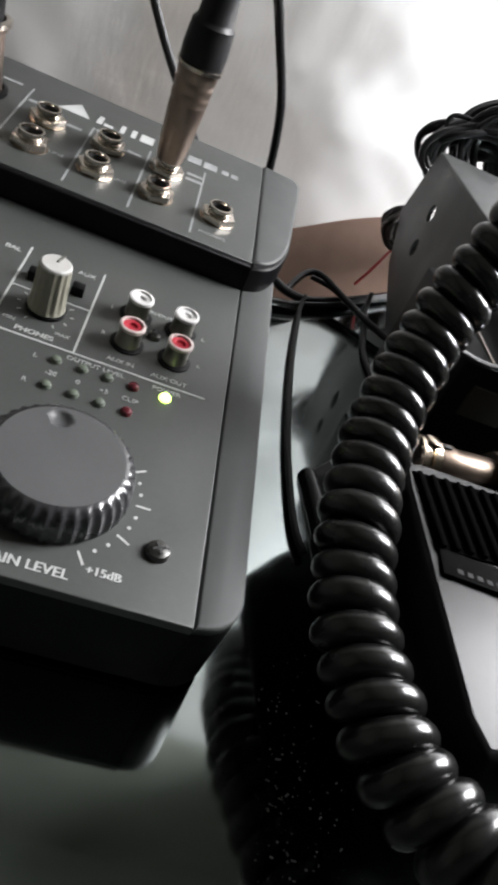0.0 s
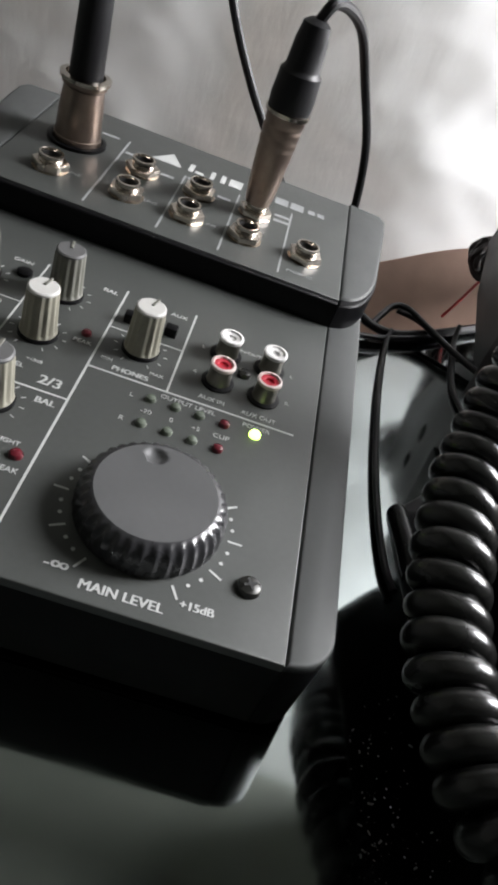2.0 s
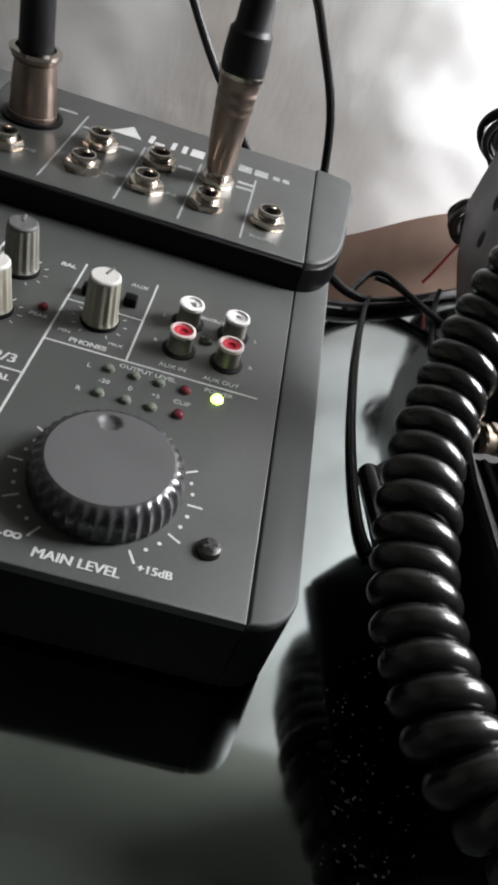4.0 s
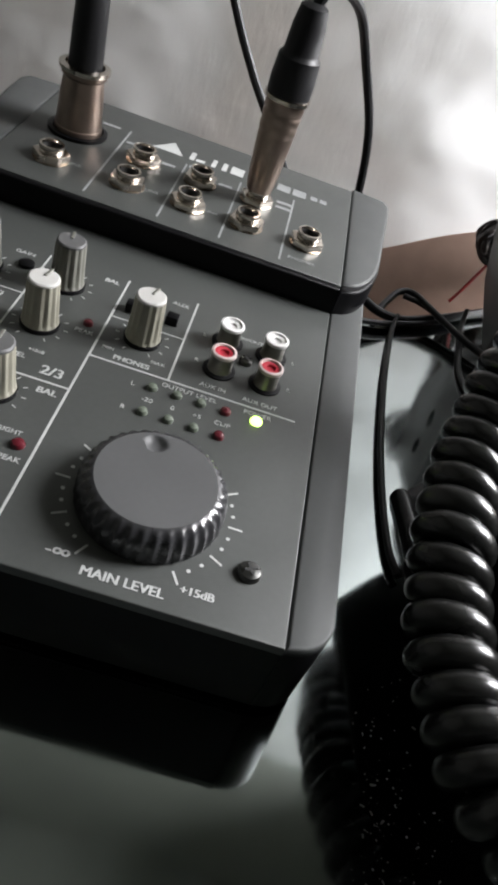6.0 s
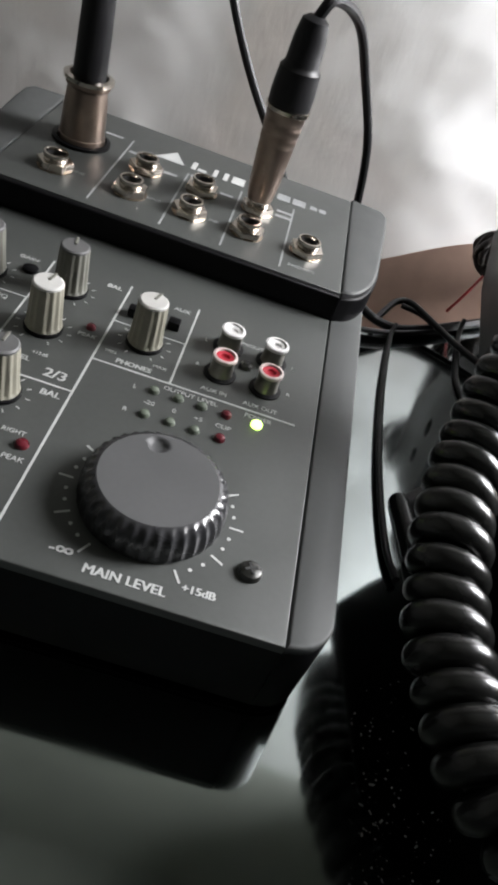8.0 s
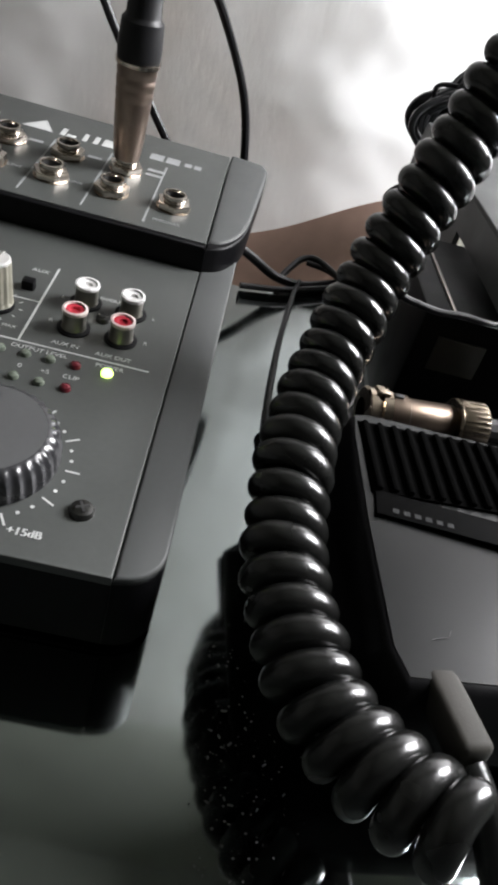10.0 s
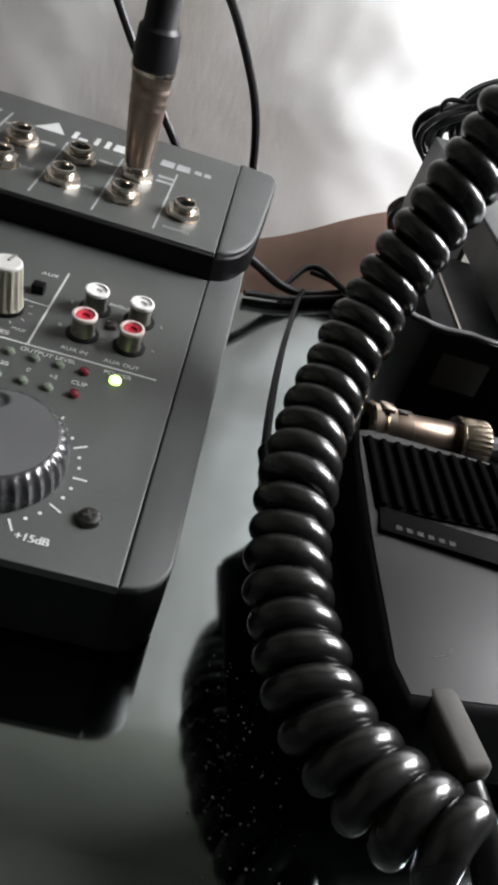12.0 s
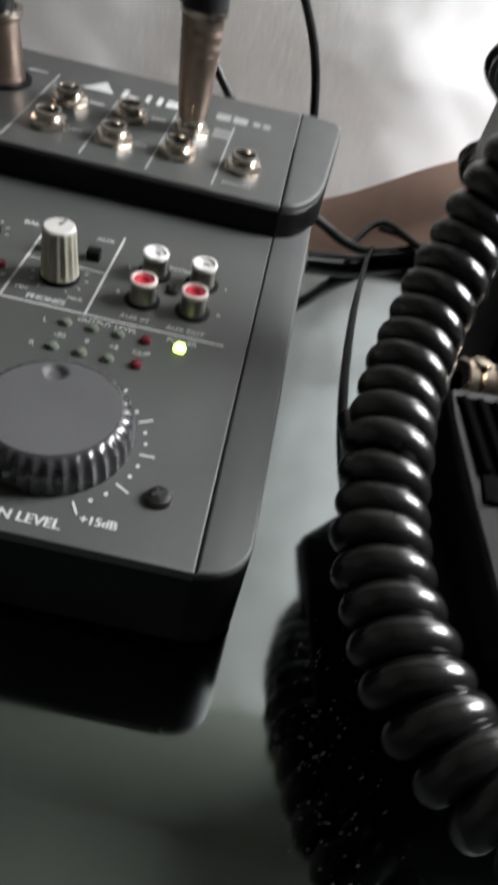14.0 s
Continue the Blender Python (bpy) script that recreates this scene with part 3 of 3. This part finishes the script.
phone_plug = plug("jack_plug", "tapered nickel jack plug with black boot in mixer socket", 0.72, 11.9,
     [(0.3, 0.5), (0.54, 0.56), (0.60, 0.9), (0.65, 1.4), (0.71, 2.4), (0.74, 2.9), (0.73, 2.95), (0.73, 3.05), (0.76, 3.1), (0.77, 3.35), (0.755, 3.4), (0.755, 3.5), (0.78, 3.55), (0.79, 3.8), (0.77, 3.85), (0.77, 3.95), (0.80, 4.0), (0.81, 4.4)],
     [(0.72, 4.4), (0.86, 4.55), (0.88, 5.0), (0.82, 5.9), (0.73, 6.0), (0.68, 6.1), (0.63, 7.0), (0.52, 7.6), (0.3, 7.75), (0, 7.75)], (0, 0, 0))
xlr_plug = plug("microphone_plug", "nickel microphone plug with black boot in mixer socket", -7.4, 12.6,
     [(1.0, 0.0), (0.99, 0.3), (0.96, 0.32), (0.90, 1.5), (0.84, 2.1), (0.82, 2.25), (0.92, 2.35), (0.94, 2.6)],
     [(0.70, 2.6), (0.68, 3.4), (0.66, 4.5), (0.62, 6.0), (0.5, 7.0), (0.3, 7.1), (0, 7.1)], (0, 0, 0))


def to_table(p):
    """From the mixer's frame to the room's, in centimetres."""
    return MIX @ Vector(cm(p)) * 100


def cable(name, points, r, mat=RUBBER, label="thin black rubber cable", category="cable", per=14):
    ob = part(name, tube(catmull(points, per), r, 10), mat)
    return tagged(ob, label, category)


tip = to_table((0.72, 11.9, ZU + 7.6))
cable("cable", [tip, tip + Vector((0.5, 0.3, 0.8)), (2.4, 14.0, 14.2), (3.6, 17.2, 12.0), (4.9, 18.6, 9.2), (5.6, 19.0, 6.2), (5.9, 18.8, 3.0), (6.2, 18.2, 0.3)], 0.22, label="black cable arching from the jack plug down behind the mixer")
cable("cable", [(-4.6, 19.6, 15.5), (-3.2, 19.2, 12.6), (-1.4, 18.8, 9.9), (0.6, 18.6, 7.4), (2.0, 18.9, 5.2), (2.8, 19, 2.5), (3.4, 18.6, 0.25)], 0.22, label="black cable hanging down behind the mixer")
tipx = to_table((-7.4, 12.6, ZU + 7.0))
cable("cable", [tipx, tipx + Vector((0.1, -0.2, 1.5)), tipx + Vector((-0.6, 0.6, 5.0)), tipx + Vector((-3, 4, 9))], 0.26, label="black cable rising from the microphone plug")

# cables lying behind the mixer
cable("cable", [(5.8, 17.6, 2.4), (7.4, 18.0, 1.5), (8.8, 18.3, 0.7), (10.4, 18.9, 0.28), (12.2, 20.2, 0.26), (14.5, 22.3, 0.26), (17.0, 24.8, 0.26), (20, 27.5, 0.26)], 0.26, label="black cable lying along the back edge of the table")
cable("cable", [(9.2, 19.2, 0.25), (9.7, 20.2, 0.6), (10.4, 21.4, 0.9), (11.3, 21.6, 1.0), (12.6, 20.4, 0.8), (14.2, 18.6, 0.6), (16.5, 16.6, 0.4)], 0.2, label="black cable bent in a loop on the table")
cable("cable", [(10.7, 21.3, 0.8), (12.2, 21.0, 0.7), (14, 19.2, 0.5), (16, 17.4, 0.4)], 0.17, label="thin black cable lying beside the loop")
cable("cable", [(7.0, 16.9, 0.22), (9.6, 17.9, 0.22), (12.5, 20.0, 0.22), (15.0, 22.6, 0.22), (19, 26.3, 0.22)], 0.18, label="black cable lying straight beside the back edge")
# added cord: draws the dark band of a wire mirrored in the tabletop
cable("cable", [(14.9, 22.2, 0.9), (14.75, 21.2, 0.2), (14.3, 18.3, 0.15), (13.9, 15.2, 0.15), (14.2, 12.5, 0.15)], 0.15, label="added dark cord on the table in place of a wire's reflection")

cable("cable", [(10.35, 18.9, 0.5), (10.05, 17.4, 0.2), (9.45, 12.0, 0.2), (9.1, 6.4, 0.2), (9.05, 2.5, 0.2), (9.2, -0.3, 0.2), (9.5, -1.6, 0.2)], 0.15, label="black cable lying straight across the table")

# ---- brown backrest below the cloth ----
tagged(part("seat_back", backrest_sheet(), BROWN), "dull brown leatherette seat back behind the table, below the cloth", "seat", kind="structure")
cable("red_wire", [(14.6, 25.5, -0.2), (15.0, 25.6, 0.7), (15.4, 25.8, 1.6), (15.9, 26.2, 2.6)], 0.10, REDWIRE, "thin red wire rising beside the bracket", "wire")

# ---- steel bracket ----
bracket = thing("steel_bracket", "grey folded steel mounting bracket with round holes", "bracket")


def holed_plate(outer, holes, thick, x):
    """An upright plate with round holes through it."""
    bm = bmesh.new()
    edges = []
    def ring(pts):
        vs = [bm.verts.new((x, a, b)) for a, b in pts]
        return [bm.edges.new((vs[k], vs[(k + 1) % len(vs)])) for k in range(len(vs))]
    edges += ring(outer)
    for hy, hz, r in holes:
        edges += ring([(hy + r * math.cos(2 * math.pi * k / 20), hz + r * math.sin(2 * math.pi * k / 20)) for k in range(20)])
    bmesh.ops.triangle_fill(bm, edges=edges, use_beauty=True)
    ext = bmesh.ops.extrude_face_region(bm, geom=bm.faces[:])
    for v in ext["geom"]:
        if isinstance(v, bmesh.types.BMVert):
            v.co.x += thick
    bmesh.ops.recalc_face_normals(bm, faces=bm.faces[:])
    return bm


part("side_plate", holed_plate([(4.2, 7.3), (13.0, 7.3), (13.0, 0.0), (20.0, 0.0), (25.5, 2.0), (28.8, 4.6), (27.4, 8.95), (4.2, 8.95)], ((23.2, 6.5, 0.55), (22.8, 4.35, 0.55)), 0.25, 16.0), BRACKET, bracket, "upright plate with two holes")
part("top_plate", box(16.0, 26.0, 4.2, 27.4, 8.9, 9.15, 0.1), BRACKET, bracket, "folded top plate")

# ---- radio set under the bracket ----
radio = thing("radio_set", "black metal radio set with bare bright edges", "radio")
part("case_body", box(13.4, 25, 4.0, 12.4, 1.2, 6.9, 0.12), FLANK, radio, "black metal case")
part("edge_strip", box(13.3, 25, 3.93, 4.02, 6.84, 6.96, 0.02), STEEL, radio, "bare front edge")
part("edge_strip", box(14.4, 14.52, 4.0, 10.5, 6.9, 7.0, 0.02), STEEL, radio, "bare top seam")
part("dial_window", box(14.2, 16.1, 3.85, 4.0, 4.6, 6.0, 0.05), RELIEF, radio, "dull dial window")
for x in (14.2, 24):
    part("foot", box(x - 0.4, x + 0.4, 5, 12, 0.0, 1.25, 0.1), RUBBER, radio)


def wound_cables(x, y, z, rx, rz, turns, seed):
    """A bundle of cable wound in uneven loops."""
    r = random.Random(seed)
    pts = []
    for k in range(int(turns * 16)):
        a = 2 * math.pi * k / 16
        w = 0.10 * math.sin(0.31 * k + seed) + 0.07 * math.sin(0.83 * k)
        pts.append(Vector((x + rx * (1 + w) * math.cos(a), y + 0.9 * math.sin(0.21 * k) + r.uniform(-0.25, 0.25), z + rz * (1 + w) * math.sin(a))))
    return tube(catmull(pts, 4), 0.24, 8)


bundle = thing("cable_bundle", "bundle of black cable wound in loops behind the bracket", "cable bundle")
part("winding", wound_cables(21.2, 30.4, 8.7, 5.0, 2.4, 17, 1), RUBBER, bundle, "wound black cable")
part("winding", wound_cables(22.6, 30.6, 10.0, 4.4, 3.2, 14, 2), RUBBER, bundle, "wound black cable")
part("winding", wound_cables(17.4, 29.8, 3.2, 1.45, 1.2, 12, 3), CLIPPY, bundle, "hanging dark cable loops")
part("winding", wound_cables(17.2, 29.9, 3.3, 0.8, 0.7, 10, 5), CLIPPY, bundle, "hanging dark cable loops")
part("winding", wound_cables(19.9, 31.4, 6.2, 1.8, 3.6, 8, 4), RUBBER, bundle, "hanging black cable loops")
part("loose_loop", tube(catmull([(17.2, 30.2, 9.3), (16.7, 30.3, 9.8), (16.3, 30.3, 10.5), (16.7, 30.3, 10.95), (18.0, 30.2, 11.1), (19.4, 30.2, 11.0), (21.0, 30.2, 10.8)], 10), 0.16, 8), RUBBER, bundle, "thin loose loop of wire")

# ---- desk microphone base ----
mic = thing("desk_microphone_base", "glossy black desk microphone base with ribbed top", "microphone base")


def loft(rings):
    bm = bmesh.new()
    vs = [[bm.verts.new(p) for p in ring] for ring in rings]
    for a, b in zip(vs, vs[1:]):
        for k in range(len(a)):
            j = (k + 1) % len(a)
            bm.faces.new((a[k], a[j], b[j], b[k]))
    bm.faces.new(vs[0][::-1])
    bm.faces.new(vs[-1])
    bmesh.ops.recalc_face_normals(bm, faces=bm.faces[:])
    return bm


def top_z(y):
    return 4.95 + 0.03 * (y + 5.7) if y > -5.7 else 4.95 + 0.13 * (y + 5.7)


low = [(10.9, -0.7), (11.0, -3.0), (11.2, -6.0), (11.5, -8.9), (12.2, -10.0), (13.8, -9.8), (20.6, -8.9), (22.4, -7.6), (22.4, 0.4), (20.6, 1.8), (12.4, 1.8), (11.4, 0.6)]
rim = [(8.3, -0.5), (8.6, -3.0), (8.95, -6.0), (9.5, -9.6), (10.7, -11.2), (13.5, -10.9), (21, -9.9), (23.2, -8), (23.2, 1.2), (21, 3.0), (11.6, 3.2), (9.6, 1.1)]
mid_ring = [(10.2, -0.9), (10.35, -2.8), (10.65, -6.3), (11.1, -9.7), (11.75, -10.8), (13.5, -10.75), (20.8, -9.75), (22.8, -7.8), (22.8, -0.6), (21, 0.6), (12.4, 0.6), (11.0, 0.3)]
top = [(10.75, -1.5), (10.72, -2.6), (10.95, -6.4), (11.42, -9.8), (11.75, -10.5), (13.5, -10.3), (20.6, -9.4), (22.4, -7.6), (22.4, -1.6), (20.8, -1.3), (12.3, -1.3), (11.2, -1.3)]
bm = loft([[(x, y, 0.0) for x, y in low], [(x, y, 1.6) for x, y in low], [(x, y, 2.15) for x, y in rim], [(x, y, 2.6) for x, y in rim], [(x, y, 3.6) for x, y in mid_ring], [(x, y, top_z(y)) for x, y in top]])
bmesh.ops.bevel(bm, geom=[e for e in bm.edges if e.calc_length() > 0.5], offset=0.2, segments=3, profile=0.5, affect="EDGES")
part("base_shell", bm, FLANK, mic, "black moulded shell with sloping flank")
bm = loft([[(x + 0.12 * (1 if x < 15 else -1), y * 0.985, top_z(y) - 0.1) for x, y in top], [(x + 0.14 * (1 if x < 15 else -1), y * 0.985, top_z(y) + 0.03) for x, y in top]])
bmesh.ops.triangulate(bm, faces=[f for f in bm.faces if len(f.verts) > 4])
part("top_panel", bm, DEVICE, mic, "glossy dark top panel")
# ribs toned darker than their plastic, for the shade that lies here
part("rib_field", box(0, 5.6, -3.2, 0, 0, 0.06, 0.02), RIB, mic, "black ribbed field", m=at(10.95, -1.75, 5.075, 1.7, 0, 5))
for k in range(11):
    part("rib", box(-0.11, 0.11, -3.15, -0.05, 0, 0.20, 0.09, 2), RIB, mic, m=at(11.15 + 0.47 * k, -1.75 + 0.04 * k, 5.09, 1.7, 0, 5))
plate = part("name_plate", box(0, 6.2, -0.85, 0.15, 0, 0.06, 0.03), PLATE, mic, "dark name plate", m=at(11.3, -5.0, 4.98, 0, 0, -3))
for k in range(6):
    x = 0.55 + 0.31 * k
    part("plate_mark", box(x - 0.09, x + 0.09, -0.68, -0.5, 0.058, 0.068), PLATEMARK, plate, flat=True)

for way in (((12.5, -9.3), (12.75, -9.2), (12.95, -9.15)), ((12.93, -9.13), (12.98, -9.0), (13.0, -8.95))):
    part("scratch", tube(catmull([(x, y, top_z(y) + 0.033) for x, y in way], 5), 0.006, 6), DUST, mic, "pale scratch in the top panel")

bm = tube(catmull([(8.52, -0.45, 2.62), (8.55, -0.62, 2.66), (8.62, -1.2, 2.7), (8.75, -2.2, 2.72), (8.9, -3.4, 2.7)], 6), lambda u: 0.36 * min(1.0, 0.45 + 5 * u), 18)
part("side_bead", bm, DEVICE, mic, "glossy black rounded edge")
# metal connector lying on the microphone base
conn = thing("cable_connector", "worn nickel screw connector lying on the microphone base", "connector", m=at(11.25, -0.45, 4.75, 0, 90, 9) @ Matrix.Diagonal((1.35, 1.35, 1.0, 1.0)))
part("coupling", lathe([(0.3, 0.0), (0.55, 0.03), (0.60, 0.1), (0.60, 0.35), (0.52, 0.4), (0.52, 0.5), (0.60, 0.55), (0.60, 0.85), (0.50, 0.9)], 32), CONNMETAL, conn, "bright slotted coupling ring")
part("sleeve", lathe([(0.50, 0.88), (0.52, 1.0), (0.52, 1.5), (0.46, 1.55), (0.46, 3.2), (0.40, 3.3)], 32), WORNMETAL, conn, "satin metal sleeve")
part("knurled_ring", lathe([(0.45, 3.2), (0.62, 3.24), (0.66, 3.3), (0.60, 3.42), (0.64, 3.5), (0.64, 4.3), (0.56, 4.4), (0.3, 4.42)], 96, lambda a, i: 1 + (0.02 * math.cos(32 * a) if 4 <= i <= 5 else 0)), CONNMETAL, conn, "knurled ring")
# no cut in the metal: a dark bar stands for the shaded slot
part("slot", box(-0.57, -0.42, -0.07, 0.07, 0.95, 1.28, 0.02), RECESS_SHADE, conn, "slot drawn as a near-black bar for its shade")
part("lug", box(-0.66, -0.55, -0.18, 0.18, 0.3, 0.75, 0.04), CONNMETAL, conn)
part("tail", tube(catmull([(0, 0, 4.3), (0, 0.1, 5.5), (-0.3, 0.6, 7.5), (-0.2, 1.5, 9.5)], 8), 0.3, 10), RUBBER, conn, "black cable tail")
cable("cable", [(10.9, 3.1, 6.6), (11.6, 3.0, 7.5), (12.5, 3.0, 7.4), (13.5, 3.1, 7.25), (14.5, 3.3, 7.25), (16, 3.6, 7.15), (18.5, 5.2, 7.08), (20, 7, 7.08)], 0.13, label="thin black wire leading onto the radio set")

# ---- coiled cord ----
cord = thing("coiled_cord", "thick glossy black coiled cord hanging over the microphone base", "cord")
AXIS = [
    (12.95, 4.30, 14.95),
    (12.33, 3.70, 12.95),
    (11.52, 2.85, 10.85),
    (10.66, 1.81, 8.50),
    (10.08, 0.50, 7.05),
    (9.58, -1.10, 5.90),
    (9.17, -3.00, 5.05),
    (9.04, -4.51, 4.54),
    (9.06, -5.96, 3.93),
    (9.11, -7.12, 3.63),
    (9.39, -8.31, 3.39),
    (9.75, -9.45, 3.22),
    (10.23, -10.54, 3.08),
    (11.03, -11.56, 3.07),
    (11.75, -12.30, 3.23),
    (12.44, -12.88, 3.49),
    (12.96, -13.24, 3.72),
]


def coil_path(axis, pitch, r, per=28):
    pts = catmull(axis, 40)
    cum = [0.0]
    for a, b in zip(pts, pts[1:]):
        cum.append(cum[-1] + (b - a).length)
    turns = cum[-1] / pitch
    out, up, i = [], Vector((0.3, 0.1, 0.95)), 0
    for k in range(int(turns * per)):
        s = cum[-1] * k / (turns * per)
        while i < len(cum) - 2 and cum[i + 1] < s:
            i += 1
        f = (s - cum[i]) / max(1e-6, cum[i + 1] - cum[i])
        p = pts[i].lerp(pts[i + 1], f)
        d = (pts[min(i + 3, len(pts) - 1)] - pts[max(i - 2, 0)]).normalized()
        side = d.cross(up).normalized()
        up = side.cross(d).normalized()
        a = 2 * math.pi * k / per
        rr = r * (1 + 0.02 * math.sin(0.31 * k / per * 6.28) + 0.015 * math.sin(1.9 * k / per))
        out.append(p + rr * (math.cos(a) * side + math.sin(a) * up))
    return out


helix = coil_path(AXIS, 0.87, 0.76)
part("coil", tube(helix, 0.43, 16), COIL, cord, "tight glossy black spiral")
part("strain_relief", box(-0.42, 0.42, -1.75, 0.4, -0.42, 0.42, 0.2, 3), RELIEF, cord, "brownish grey rubber strain relief", m=at(12.75, -10.25, 4.0, -4, 0, 14))
part("lead", tube(catmull([(13.15, -11.9, 3.9), (13.6, -13.0, 3.5), (13.7, -14.0, 3.2), helix[-1] + Vector((0.2, 0, -0.1)), helix[-3]], 10), 0.37, 12), COIL, cord, "plain end of the cord")

# ---- dust on the tabletop ----
rng = random.Random(5)
bm = bmesh.new()
for k in range(300):
    x, y, s = 7.9 + abs(rng.gauss(0, 1.6)), rng.gauss(-10.5, 2.6), rng.uniform(0.04, 0.17) ** 2
    a = rng.uniform(0, 6.28)
    ln = s * rng.choice((1, 1, 1, 2.5))
    ca, sa = math.cos(a), math.sin(a)
    q = [bm.verts.new((x + u * ca * ln - v * sa * s, y + u * sa * ln + v * ca * s, 0.004 + h)) for u, v, h in ((-1, -1, 0), (1, -1, 0), (1, 1, 0.01), (-1, 1, 0.01))]
    bm.faces.new(q)
tagged(part("dust", bm, DUST, flat=True), "pale dust specks on the tabletop", "dust", kind="stuff")
